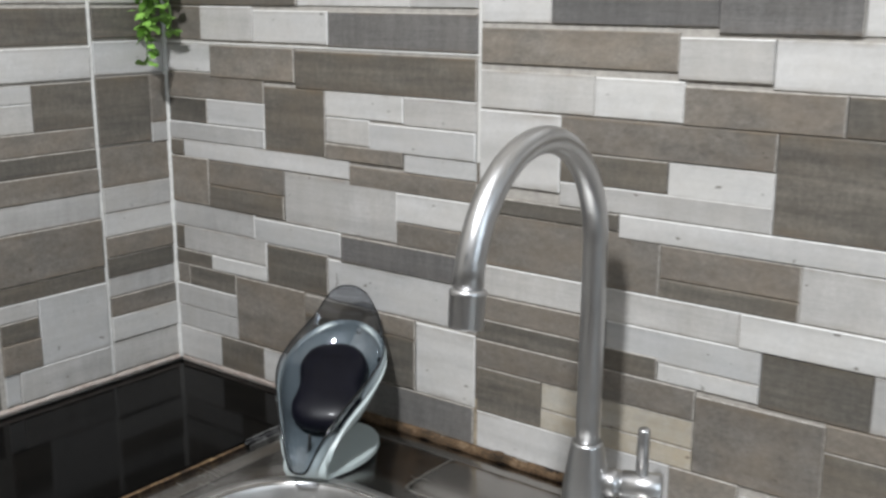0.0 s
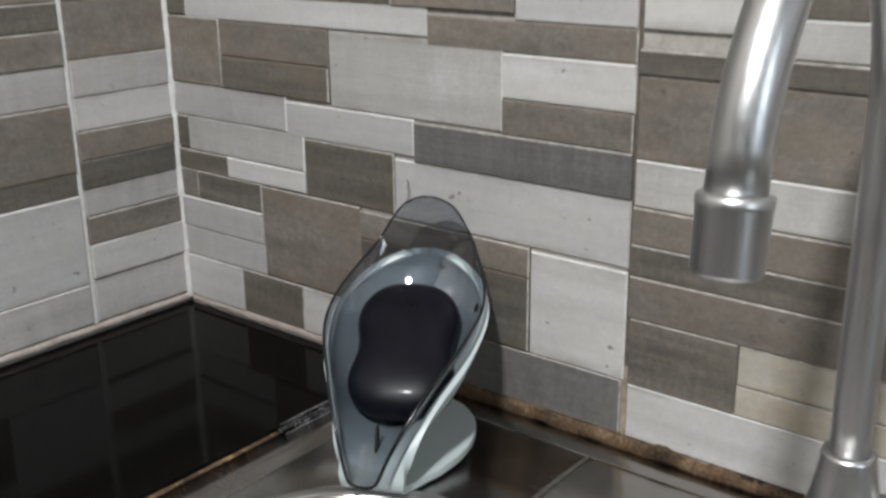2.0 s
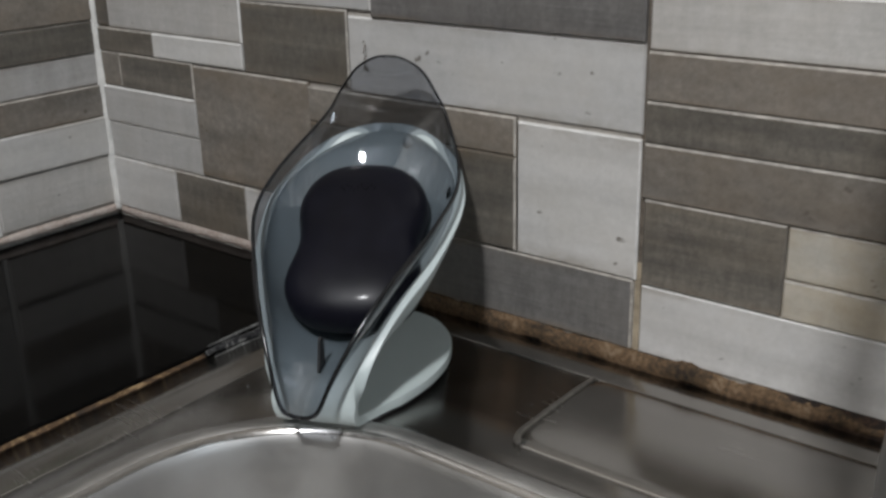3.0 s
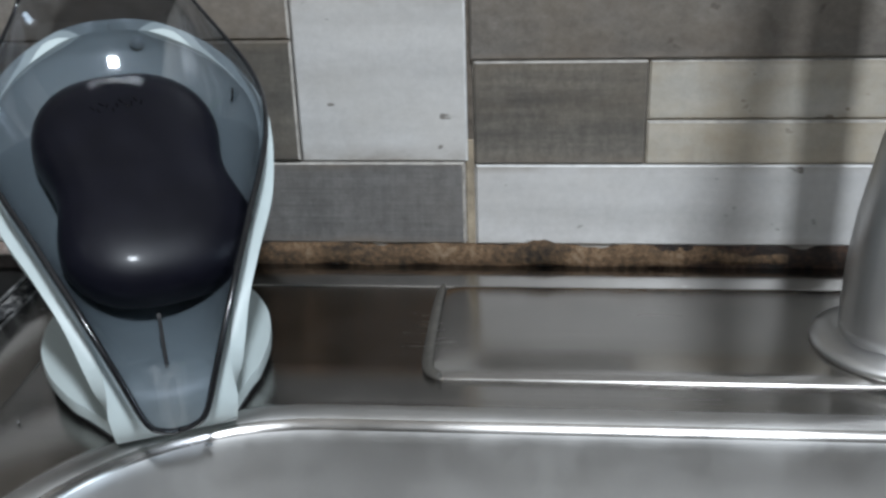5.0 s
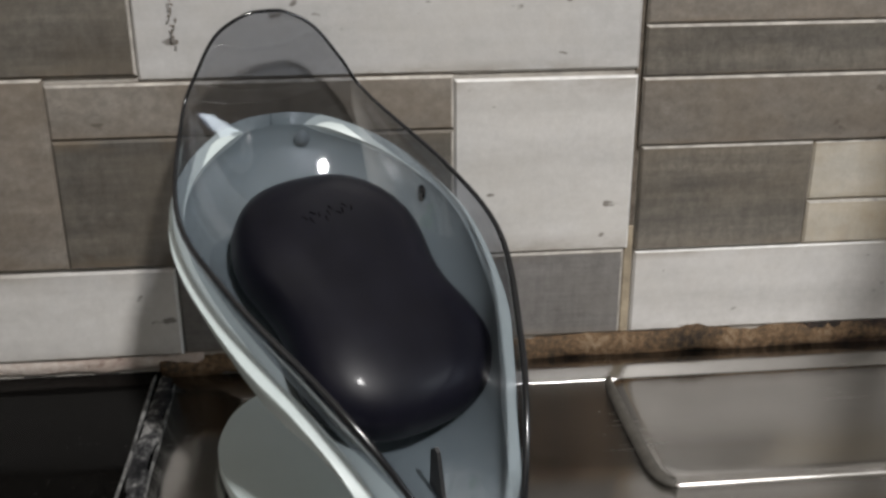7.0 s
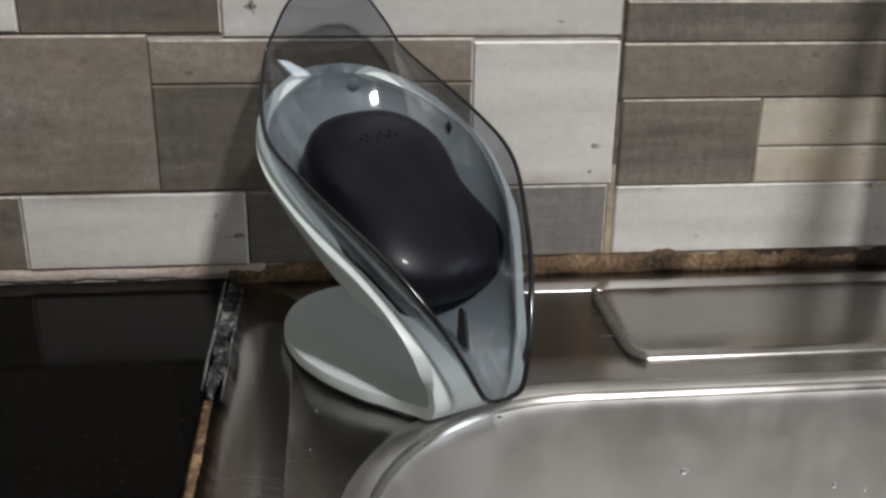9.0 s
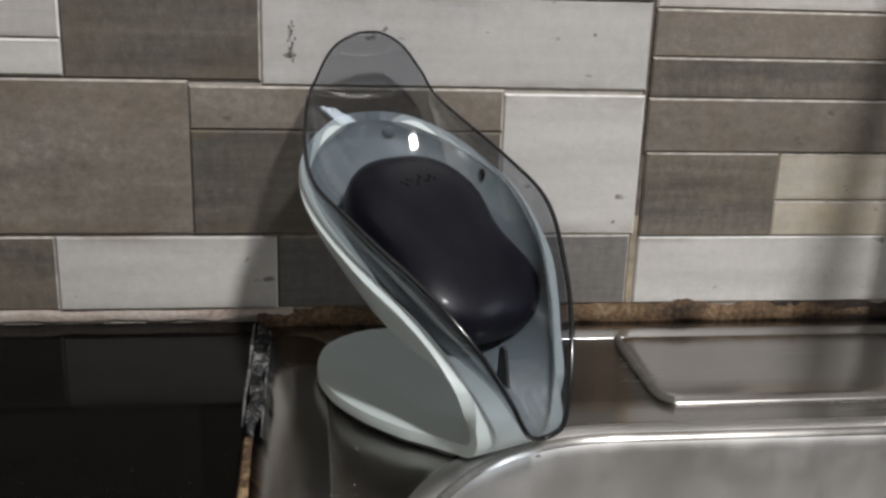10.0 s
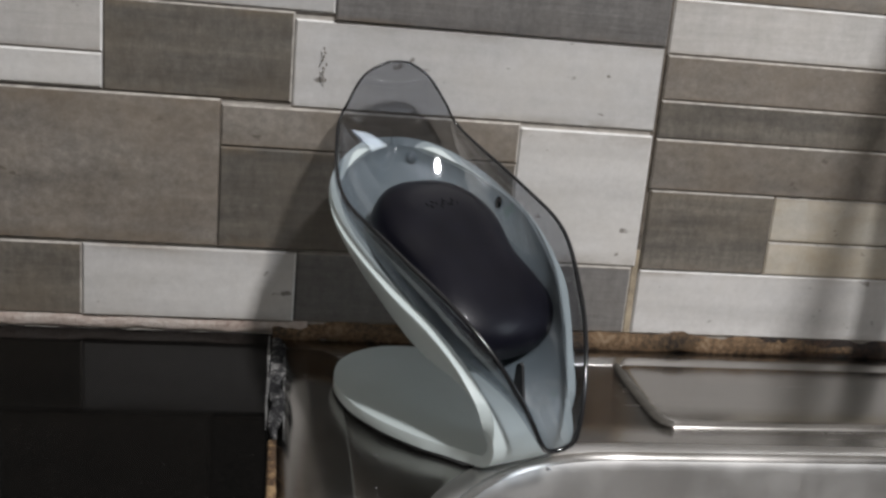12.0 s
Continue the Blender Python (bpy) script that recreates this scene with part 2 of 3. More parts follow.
def box(x0, x1, y0, y1, z0, z1, bevel=0.0, segments=2):
    bm = bmesh.new()
    bmesh.ops.create_cube(bm, size=1)
    for v in bm.verts:
        v.co = ((x0 + x1) / 2 + v.co.x * (x1 - x0), (y0 + y1) / 2 + v.co.y * (y1 - y0), (z0 + z1) / 2 + v.co.z * (z1 - z0))
    if bevel:
        bmesh.ops.bevel(bm, geom=bm.edges[:], offset=bevel, segments=segments, affect="EDGES", profile=0.5)
    return bm


def skin(rings, closed=True, caps=True):
    """A surface through rings of equally many points; closed rings join end to end."""
    bm = bmesh.new()
    rows = [[bm.verts.new(p) for p in ring] for ring in rings]
    n = len(rows[0])
    for a, b in zip(rows, rows[1:]):
        for k in range(n if closed else n - 1):
            j = (k + 1) % n
            bm.faces.new((a[k], a[j], b[j], b[k]))
    if caps and closed:
        bm.faces.new(rows[0][::-1])
        bm.faces.new(rows[-1])
    bmesh.ops.recalc_face_normals(bm, faces=bm.faces[:])
    return bm


def lathe(profile, segments=40, at=(0, 0, 0)):
    return skin([[(at[0] + r * math.cos(a), at[1] + r * math.sin(a), at[2] + z) for a in np.linspace(0, 2 * math.pi, segments, endpoint=False)] for r, z in profile])


def sweep(points, radii, segments=24):
    """A tube along points."""
    pts = [Vector(p) for p in points]
    rings = []
    side = None
    for i, p in enumerate(pts):
        t = (pts[min(i + 1, len(pts) - 1)] - pts[max(i - 1, 0)]).normalized()
        if side is None:
            side = t.orthogonal().normalized()
        side = (side - t * side.dot(t)).normalized()
        up = t.cross(side)
        r = radii[i] if isinstance(radii, (list, tuple)) else radii
        rings.append([p + side * (r * math.cos(a)) + up * (r * math.sin(a)) for a in np.linspace(0, 2 * math.pi, segments, endpoint=False)])
    return skin(rings)


def smooth_curve(keys, values, at):
    """Values at the places given, on a smooth curve through the keys (Catmull-Rom)."""
    keys, values = list(keys), np.array(values, float)
    out = []
    for u in at:
        i = min(max(int(np.searchsorted(keys, u, "right")) - 1, 0), len(keys) - 2)
        h = keys[i + 1] - keys[i]
        s = (u - keys[i]) / h
        slope = lambda k: (values[min(k + 1, len(keys) - 1)] - values[max(k - 1, 0)]) / (keys[min(k + 1, len(keys) - 1)] - keys[max(k - 1, 0)])
        a, b = slope(i) * h, slope(i + 1) * h
        out.append((2 * s**3 - 3 * s**2 + 1) * values[i] + (s**3 - 2 * s**2 + s) * a + (3 * s**2 - 2 * s**3) * values[i + 1] + (s**3 - s**2) * b)
    return np.array(out)


def structure(name, bm, material, label, category, smooth=False):
    return tagged(part(name, bm, material, None, "", smooth), label, category, "", "structure")


# ---- the room round the sink corner ----
wall_north = structure("wall_north", box(-0.15, 2.4, 0.0008, 0.15, -0.9, 1.6), BACKING, "kitchen wall behind the tap clad in mixed grey tiles", "wall")
wall_west = structure("wall_west", box(-0.15, -0.0008, -2.6, 0.0006, -0.9, 1.6), BACKING, "side kitchen wall clad in mixed grey tiles", "wall")
wall_south = structure("wall_south", box(-0.15, 2.55, -2.75, -2.6, -0.9, 1.6), WALL_PAINT, "plain painted kitchen wall", "wall")
floor = structure("floor", box(-0.15, 2.55, -2.75, 0.15, -1.0, -0.9), FLOOR, "plain dull kitchen floor", "floor")
ceiling = structure("ceiling", box(-0.15, 2.55, -2.75, 0.15, 1.6, 1.7), PLASTER, "plain white painted ceiling", "ceiling")


def wall_with_window():
    """The east wall round its window opening: y -1.2 to -0.3, z 0.5 to 1.35."""
    bm = bmesh.new()
    for y0, y1, z0, z1 in ((-2.6, -1.2, -0.9, 1.6), (-0.3, 0.006, -0.9, 1.6), (-1.2, -0.3, -0.9, 0.5), (-1.2, -0.3, 1.35, 1.6)):
        piece = box(2.4, 2.55, y0, y1, z0, z1)
        me = bpy.data.meshes.new("tmp")
        piece.to_mesh(me)
        piece.free()
        bm.from_mesh(me)
        bpy.data.meshes.remove(me)
    return bm


wall_east = structure("wall_east", wall_with_window(), WALL_PAINT, "plain painted wall with a window opening", "wall")


# ---- counter, sink ----
counter = structure("granite_counter", box(0.0, 0.2285, -0.56, 0.0, -0.03, 0.0045, 0.0015), GRANITE, "glossy black granite kitchen counter in the corner", "counter", False)
counter_base = structure("counter_base", box(0.0, 1.6, -0.54, 0.0, -0.9, -0.23), CABINET, "brown kitchen base cabinet under the sink", "cabinet")
counter_front = structure("counter_front", box(0.0, 1.6, -0.575, -0.555, -0.23, -0.031), CABINET, "brown board under the counter edge", "cabinet")


def rounded_loop(x0, x1, y0, y1, r, z, n=14):
    pts = []
    for cx, cy, a0 in ((x1 - r, y1 - r, 0), (x0 + r, y1 - r, 90), (x0 + r, y0 + r, 180), (x1 - r, y0 + r, 270)):
        for k in range(n + 1):
            a = radians(a0 + 90 * k / n)
            pts.append((cx + r * math.cos(a), cy + r * math.sin(a), z))
    return pts


def build_sink():
    sink = tagged(new("kitchen_sink"), "brushed stainless steel kitchen sink set beside black granite", "sink")
    X0, X1, Y0, Y1 = 0.278, 0.80, -0.50, -0.111
    rings = [rounded_loop(0.2305, 1.6, -0.555, -0.0015, 0.002, -0.0015), rounded_loop(0.2305, 1.6, -0.555, -0.0015, 0.002, 0.0)]
    for inset, z in ((-0.006, 0.0), (-0.003, 0.0006), (0.0, 0.0015), (0.003, 0.0018), (0.006, 0.0010), (0.0085, -0.0018), (0.010, -0.006), (0.012, -0.02), (0.018, -0.09), (0.024, -0.15)):
        rings.append(rounded_loop(X0 + inset, X1 - inset, Y0 + inset, Y1 - inset, 0.092 - inset, z))
    for inset, z in ((0.030, -0.166), (0.045, -0.175), (0.08, -0.178)):
        rings.append(rounded_loop(X0 + inset, X1 - inset, Y0 + inset, Y1 - inset, 0.092 - min(inset, 0.06), z))
    bm = skin(rings, True, False)
    loop = [v for v in bm.verts if abs(v.co.z + 0.178) < 1e-6]
    bm.faces.new(loop) if len(loop) == 60 else None
    bmesh.ops.recalc_face_normals(bm, faces=bm.faces[:])
    deck = part("basin", bm, SINK_STEEL, sink)
    deck.data.materials.append(BASIN_STEEL)
    for p in deck.data.polygons:
        p.material_index = 1 if abs(p.center.z + 0.0001) > 0.0005 and p.center.y < -0.01 else 0
    step = ((0.0, -0.0005), (0.0, 0.0012), (0.019, 0.0013), (0.0225, 0.0011), (0.0255, 0.0006), (0.0285, 0.0002), (0.0305, -0.0003))
    part("deck_border", skin([[(0.2309 + a, y, z) for a, z in step] for y in np.linspace(-0.55, -0.008, 12)]), SINK_STEEL, sink)
    step = ((0.0, -0.0005), (0.0, 0.0018), (0.008, 0.0019), (0.0105, 0.0016), (0.0135, 0.0009), (0.0165, 0.0003), (0.0185, -0.0003))
    part("back_border", skin([[(x, -0.0012 - a, z) for a, z in step] for x in np.linspace(0.2309, 1.59, 12)]), SINK_STEEL, sink)
    ledge = [rounded_loop(0.3985 + i, 0.78 - i, -0.0905 + i, -0.018 - i, 0.008, z) for i, z in ((0, -0.0005), (0, 0.0001), (0.0012, 0.0006), (0.0028, 0.0013), (0.0042, 0.0017), (0.0058, 0.0019), (0.02, 0.0020))]
    part("tap_ledge", skin(ledge), SINK_STEEL, sink)
    crease = smooth_curve(range(6), ((0.3996, -0.0195), (0.3988, -0.030), (0.3988, -0.060), (0.3992, -0.078), (0.4008, -0.0860), (0.4045, -0.0898)), np.linspace(0, 5, 26))
    lines = [(crease[max(k - 1, 0)], crease[k], crease[min(k + 1, 25)]) for k in range(26)]
    rings = []
    for k, (before, here, after) in enumerate(lines):
        ahead = Vector((after[0] - before[0], after[1] - before[1])).normalized()
        wide = 0.0022 * (0.45 + 0.55 * math.sin(math.pi * k / 25) ** 0.5)
        rings.append([(here[0] - ahead.y * a * wide, here[1] + ahead.x * a * wide, z) for a, z in ((-1, -0.0004), (-0.8, 0.0010), (0, 0.0018), (0.8, 0.0022), (1, 0.0006))])
    part("crease", skin(rings), GRIME, sink, "dull dark pressed crease beside the tap ledge")
    return sink


sink = build_sink()


def wobbly_strip(length, width, height, seed, taper, step=0.0025, rows=6):
    """A rough bead of caulk along x with an uneven edge and back."""
    n = max(8, int(length / step))
    rings = []
    for i in range(n + 1):
        x = length * i / n
        w = width * (1 + 0.45 * noise.noise((x * 60, seed, 0)) + 0.2 * noise.noise((x * 260, seed, 3)))
        if taper:
            w *= min(1.0, 0.35 + (length - x) / taper) * min(1.0, 0.6 + x / taper)
        drift = (0.3 if taper else 0.12) * width * noise.noise((x * 45, seed, 7))
        ring = []
        for k in range(rows + 1):
            a = math.pi * k / rows
            lump = 1 + 0.3 * noise.noise((x * 240, k * 0.8, seed + 5))
            ring.append((x, drift - w / 2 * math.cos(a), max(0.0, height * math.sin(a) * lump)))
        ring.append((x, drift + w / 2 * 0.9, -0.001))
        ring.append((x, drift - w / 2 * 0.9, -0.001))
        rings.append(ring)
    return skin(rings)


def caulk(name, length, width, height, seed, m, material, label, taper=0.0):
    ob = structure(name, wobbly_strip(length, width, height, seed, taper), material, label, "caulk", True)
    ob.matrix_world = m
    return ob


caulk("trim", 0.310, 0.0130, 0.0030, 1, pose(0.228, 0.0012, 0.0054, 90, 0, 0), RUST_CAULK, "rusty brown caulk line under the tiles", 0.09)
caulk("trim", 1.075, 0.0130, 0.0024, 8, pose(0.485, 0.0012, 0.0054, 90, 0, 0), MOULD_CAULK, "blackened mouldy caulk line under the tiles")
caulk("trim", 0.245, 0.0080, 0.0020, 2, pose(0.0, 0.0012, 0.0080, 90, 0, 0), PALE_CAULK, "pinkish worn caulk line over the granite")
caulk("trim", 0.55, 0.0060, 0.0010, 3, pose(0.0008, 0.0, 0.0090, 90, 0, 270), PALE_CAULK, "pale caulk line under the side tiles")
caulk("trim", 0.108, 0.0078, 0.0016, 4, pose(0.2306, -0.006, 0.0030, 0, 0, 270), SEAM_CAULK, "blackened silicone seam between granite and steel", 0.05)
caulk("trim", 0.104, 0.0013, 0.0009, 14, pose(0.2270, -0.006, 0.0046, 0, 0, 270), SEAM_EDGE, "pale rough edge of the silicone seam", 0.03)
caulk("trim", 0.104, 0.0013, 0.0011, 15, pose(0.2342, -0.008, 0.0013, 0, 0, 270), SEAM_EDGE, "pale rough edge of the silicone seam", 0.03)
caulk("trim", 0.42, 0.0034, 0.0007, 6, pose(0.2298, -0.115, 0.0022, 0, 0, 270), SEAM_RUST, "rusty seam between granite and steel")


# ---- soap holder ----
FORWARD = -66.2
HOLDER_AT = pose(0.298, -0.066, 0.0, 0, 0, FORWARD)
# Half of the tray's rim, from the tip of its hood to the lip (forward, aside, up), and the trough's floor under each point (forward, up).
TRAY_RIM = ((-0.0484, 0, 0.1438), (-0.0487, 0.0070, 0.1428), (-0.0490, 0.0168, 0.1372), (-0.0465, 0.0250, 0.1262), (-0.0415, 0.0322, 0.1141), (-0.0078, 0.0454, 0.0947), (0.0267, 0.0433, 0.0833), (0.0573, 0.0308, 0.0660), (0.0740, 0.0222, 0.0520), (0.0860, 0.0140, 0.0350), (0.0912, 0.0085, 0.0215), (0.0908, 0.0040, 0.0174), (0.0898, 0, 0.0162))
TRAY_FLOOR = ((-0.0484, 0.1438), (-0.0490, 0.1415), (-0.0500, 0.1330), (-0.0494, 0.1200), (-0.0475, 0.1060), (-0.0320, 0.0815), (-0.0010, 0.0570), (0.0325, 0.0350), (0.0540, 0.0306), (0.0700, 0.0270), (0.0825, 0.0204), (0.0862, 0.0182), (0.0894, 0.0162))
# The same for the shell that carries it, down to the fold and back along the foot.
SHELL_RIM = ((-0.0500, 0, 0.1070), (-0.0490, 0.0090, 0.1068), (-0.0440, 0.0190, 0.1052), (-0.0345, 0.0330, 0.0985), (-0.0199, 0.0425, 0.0901), (0.0007, 0.0463, 0.0803), (0.0295, 0.0411, 0.0652), (0.0480, 0.0325, 0.0532), (0.0600, 0.0260, 0.0422), (0.0692, 0.0220, 0.0316), (0.0728, 0.0202, 0.0240))
SHELL_FLOOR = ((-0.0505, 0.1070), (-0.0512, 0.1060), (-0.0510, 0.1012), (-0.0480, 0.0940), (-0.0365, 0.0805), (-0.0030, 0.0540), (0.0310, 0.0312), (0.0470, 0.0270), (0.0580, 0.0248), (0.0672, 0.0222), (0.0712, 0.0202))
# The foot goes on from the shell through the fold to a round plate (forward, half width, up).
FOOT = ((0.0742, 0.0192, 0.0168), (0.0746, 0.0187, 0.0126), (0.0730, 0.0183, 0.0086), (0.0692, 0.0182, 0.0056), (0.0624, 0.0195, 0.0042), (0.0500, 0.0262, 0.0040), (0.0420, 0.0310, 0.0040), (0.0230, 0.0378, 0.0040), (0.0020, 0.0405, 0.0040), (-0.0200, 0.0370, 0.0040), (-0.0380, 0.0265, 0.0040), (-0.0470, 0.0150, 0.0040), (-0.0505, 0.0040, 0.0040))


def spread(points, count):
    return smooth_curve(range(len(points)), points, np.linspace(0, len(points) - 1, count))


def trough(rim, ground, count, steep, across=26):
    """Cross-sections from rim to rim, each a half ellipse through the floor point."""
    rings = []
    for (f, y, z), (bf, bz) in zip(spread(rim, count), spread(ground, count)):
        y = max(float(y), 0.0002)
        ring = []
        for j in range(across + 1):
            t = radians(-90 + 180 * j / across)
            deep = max(math.cos(t), 0) ** steep
            ring.append((f + (bf - f) * deep, y * math.sin(t), z + (bz - z) * deep))
        rings.append(ring)
    return rings


def thick(ob, thickness, offset=0):
    mod = ob.modifiers.new("thickness", "SOLIDIFY")
    mod.thickness, mod.offset = thickness, offset
    return ob


def soften(ob, width):
    mod = ob.modifiers.new("edge", "BEVEL")
    mod.width, mod.segments, mod.limit_method, mod.angle_limit = width, 3, "ANGLE", radians(50)


def build_holder():
    holder = tagged(new("soap_holder"), "leaf-shaped soap holder, pale grey plastic with smoked clear tray", "soap holder")
    rings = trough(TRAY_RIM, TRAY_FLOOR, 72, 1.15)
    tray = part("tray", skin(rings, False), SMOKE, holder, "smoked clear plastic leaf tray")
    thick(tray, 0.0012)
    rim = [r[0] for r in rings] + [r[-1] for r in rings[::-1]]
    part("rim", sweep(rim, [0.0006 + 0.0004 * min(max((0.12 - p[2]) / 0.05, 0), 1) for p in rim], 8), SMOKE_EDGE, tray, "dark rounded rim")
    fin = skin([[(0.0682, w, 0.0264), (0.0650, w, 0.0408), (0.0636, w, 0.0418), (0.0614, w, 0.0400), (0.0605, w, 0.0280)] for w in (-0.0006, 0.0006)])
    part("drain_fin", fin, PAD, tray, "small dark drain fin", False)
    rim_line = SHELL_RIM + FOOT
    floor_line = SHELL_FLOOR + tuple((f, z) for f, w, z in FOOT)
    sheet = trough(rim_line, floor_line, 150, 1.4)
    shell = part("shell", skin(sheet, False), SHELL, holder, "pale grey plastic shell folding into its round foot")
    thick(shell, 0.0046)
    soften(shell, 0.0016)
    for f, w, z, r, turn in ((-0.0150, 0.0400, 0.0850, 0.0028, 70), (-0.0466, 0.0095, 0.1005, 0.0027, 0)):
        hole = part("hole", lathe([(0.0, 0.0), (r * 0.9, 0.0), (r, 0.0002), (r, 0.0006), (0.0, 0.0006)], 20), SMOKE_EDGE if turn else SHELL_SPOT, shell, "small round moulding mark")
        hole.matrix_basis = pose(f, w, z, 0, 78, -10) if not turn else pose(f, w - 0.0012, z, 80, 0, turn - 75)
    rows = [(f, w) for f, w, z in FOOT if z < 0.0053]
    edge = [(f, w) for f, w in rows] + [(f, -w) for f, w in rows[::-1]]
    pad = [[(0.004 + (f - 0.004) * k, w * k, z) for f, w in edge] for k, z in ((0.985, 0.0), (1.0, 0.0006), (1.0, 0.0012), (0.9, 0.0013))]
    part("pad", skin(pad), PAD, holder, "thin black rubber pad")
    holder.matrix_world = HOLDER_AT
    return holder


holder = build_holder()


def build_soap():
    """A worn bar with a waist, lying on the tray's slope."""
    bm = bmesh.new()
    bmesh.ops.create_uvsphere(bm, u_segments=48, v_segments=32, radius=1)
    for v in bm.verts:
        x, y, z = v.co
        p = 2.7
        k = (abs(x) ** p + abs(y) ** p + abs(z) ** p) ** (-1 / p)
        x, y, z = x * k, y * k, z * k
        waist = 1 - 0.19 * math.exp(-((x - 0.05) / 0.38) ** 2)
        v.co = (x * 0.0460, y * 0.0345 * waist * (1 + 0.05 * x), z * 0.0148 * (1 - 0.06 * math.exp(-(x / 0.5) ** 2)))
    ob = part("soap_bar", bm, SOAP, None)
    tagged(ob, "black charcoal soap bar with a slight waist, in the tray", "soap")
    rng = random.Random(8)
    for k in range(11):
        y, x = -0.0100 + 0.0016 * k, -0.024 + 0.0016 * math.sin(k * 1.9)
        w = 1 - 0.19 * math.exp(-((x / 0.0460 - 0.05) / 0.38) ** 2)
        top = 0.0148 * (1 - 0.06 * math.exp(-(x / 0.02425) ** 2)) * (1 - abs(x / 0.0460) ** 2.7 - abs(y / (0.0345 * w)) ** 2.7) ** (1 / 2.7)
        mark = part("imprint", box(-0.0011, 0.0011, -0.00022, 0.00022, -0.0006, 0.00015, 0.0001, 1), INK, ob, "dull stamped lettering mark")
        mark.matrix_basis = pose(x + rng.uniform(-0.0006, 0.0006), y, top, 0, 0, rng.uniform(-28, 28) + (60 if k % 5 == 2 else 0))
    for x, y, z in ((0.0415, -0.017, -0.0052), (0.0420, -0.0145, -0.0056), (0.0422, -0.012, -0.0052), (0.0438, 0.012, -0.0045), (0.0436, 0.0145, -0.0042)):
        part("residue", box(x - 0.0005, x + 0.0009, y - 0.0006, y + 0.0006, z - 0.0003, z + 0.0003, 0.0002, 1), RESIDUE, ob, "pale dried lather speck")
    ob.matrix_world = HOLDER_AT @ pose(0.0125, 0.002, 0.0655, 0, 34, 8)
    return ob


soap = build_soap()


# ---- tap ----
def build_tap():
    tap = tagged(new("kitchen_tap"), "brushed steel gooseneck kitchen tap with side lever on the sink", "tap")
    part("body", lathe([(0.0, 0.003), (0.0185, 0.003), (0.0186, 0.010), (0.0184, 0.030), (0.0168, 0.048), (0.0145, 0.062), (0.0124, 0.0745), (0.0118, 0.0765), (0.0100, 0.0768), (0.0, 0.0768)], 48), TAP_STEEL, tap)
    part("flange", lathe([(0.0, 0.0), (0.0272, 0.0), (0.0276, 0.001), (0.0272, 0.0022), (0.0240, 0.0038), (0.0192, 0.0048), (0.0, 0.0048)], 48), TAP_STEEL, tap)
    path = [(0, 0, 0.07)] + [(0, 0, z) for z in np.linspace(0.09, 0.230, 10)]
    R = 0.0838
    for a in np.linspace(6, 168, 32):
        path.append((R - R * math.cos(radians(a)), 0, 0.230 + 0.0858 * math.sin(radians(a))))
    path.append((0.1680, 0, 0.2330))
    part("spout", sweep(path, 0.0092, 28), TAP_STEEL, tap)
    nozzle = part("nozzle", lathe([(0.0, -0.0215), (0.0086, -0.0215), (0.0088, -0.0235), (0.0101, -0.0235), (0.0108, -0.0220), (0.0112, -0.0036), (0.0115, -0.0031), (0.0115, 0.0), (0.0098, 0.0010), (0.0, 0.0010)], 32), TAP_STEEL, tap)
    nozzle.matrix_basis = pose(0.1676, 0, 0.2346, 0, -6, 0)
    lever = part("lever", sweep([(0.012, 0, 0), (0.026, 0, 0), (0.0262, 0, 0), (0.0272, 0, 0), (0.0274, 0, 0), (0.056, 0, 0), (0.057, 0, 0)], [0.0112, 0.0112, 0.0102, 0.0102, 0.0112, 0.0112, 0.0102], 24), TAP_STEEL, tap)
    lever.matrix_basis = pose(0.0, 0.0, 0.044, 0, 0, 111)
    pin = part("pin", sweep([(0, 0, 0), (0, 0, 0.0455), (0, 0, 0.047)], [0.0047, 0.0047, 0.004], 16), TAP_STEEL, lever)
    pin.matrix_basis = pose(0.042, 0, 0.0)
    tap.matrix_world = pose(0.5605, -0.0640, 0.002, 0, 0, math.degrees(math.atan2(-0.1675, 0.0065)))
    return tap


tap = build_tap()
RNG_DROP = random.Random(3)


# ---- water drops on the steel ----
WATER = simple_material("water", (0.42, 0.43, 0.44), 0.04, 0.6)


def water_drop(x, y, z, r, m):
    bm = bmesh.new()
    bmesh.ops.create_uvsphere(bm, u_segments=14, v_segments=8, radius=r)
    for v in bm.verts:
        v.co.z *= 0.45
        v.co.x *= 1 + 0.3 * math.sin(r * 9000)
    ob = part("water_drop", bm, WATER)
    ob.matrix_world = pose(x, y, z) @ m
    return tagged(ob, "small clear water drop on the steel basin", "water drop", "drops on the sink")


for k in range(16):
    r = RNG_DROP.uniform(0.0007, 0.0018)
    depth = RNG_DROP.uniform(0.028, 0.075)
    water_drop(RNG_DROP.uniform(0.39, 0.56), -0.111 - 0.012 - (depth - 0.02) * 0.0857, -depth, r, pose(0, 0, 0, 94, 0, 0))
for x, y, r in ((0.337, -0.1335, 0.0009), (0.270, -0.122, 0.0006), (0.268, -0.15, 0.0005), (0.262, -0.045, 0.0006)):
    water_drop(x, y, 0.0003 if y > -0.13 and x < 0.3 else 0.0012, r, pose(0, 0, 0))


# ---- hanging plant ----
def leaf_mesh():
    bm = skin([[(0.0, -0.0006, 0), (0.0, 0.0006, 0)], [(0.004, -0.0035, 0.0008), (0.004, 0.0035, 0.0008)], [(0.008, -0.0042, 0.001), (0.008, 0.0042, 0.001)], [(0.0125, -0.0012, -0.0006), (0.0125, 0.0012, -0.0006)]], False)
    ob_me = mesh_of("leaf", bm, LEAF)
    return ob_me


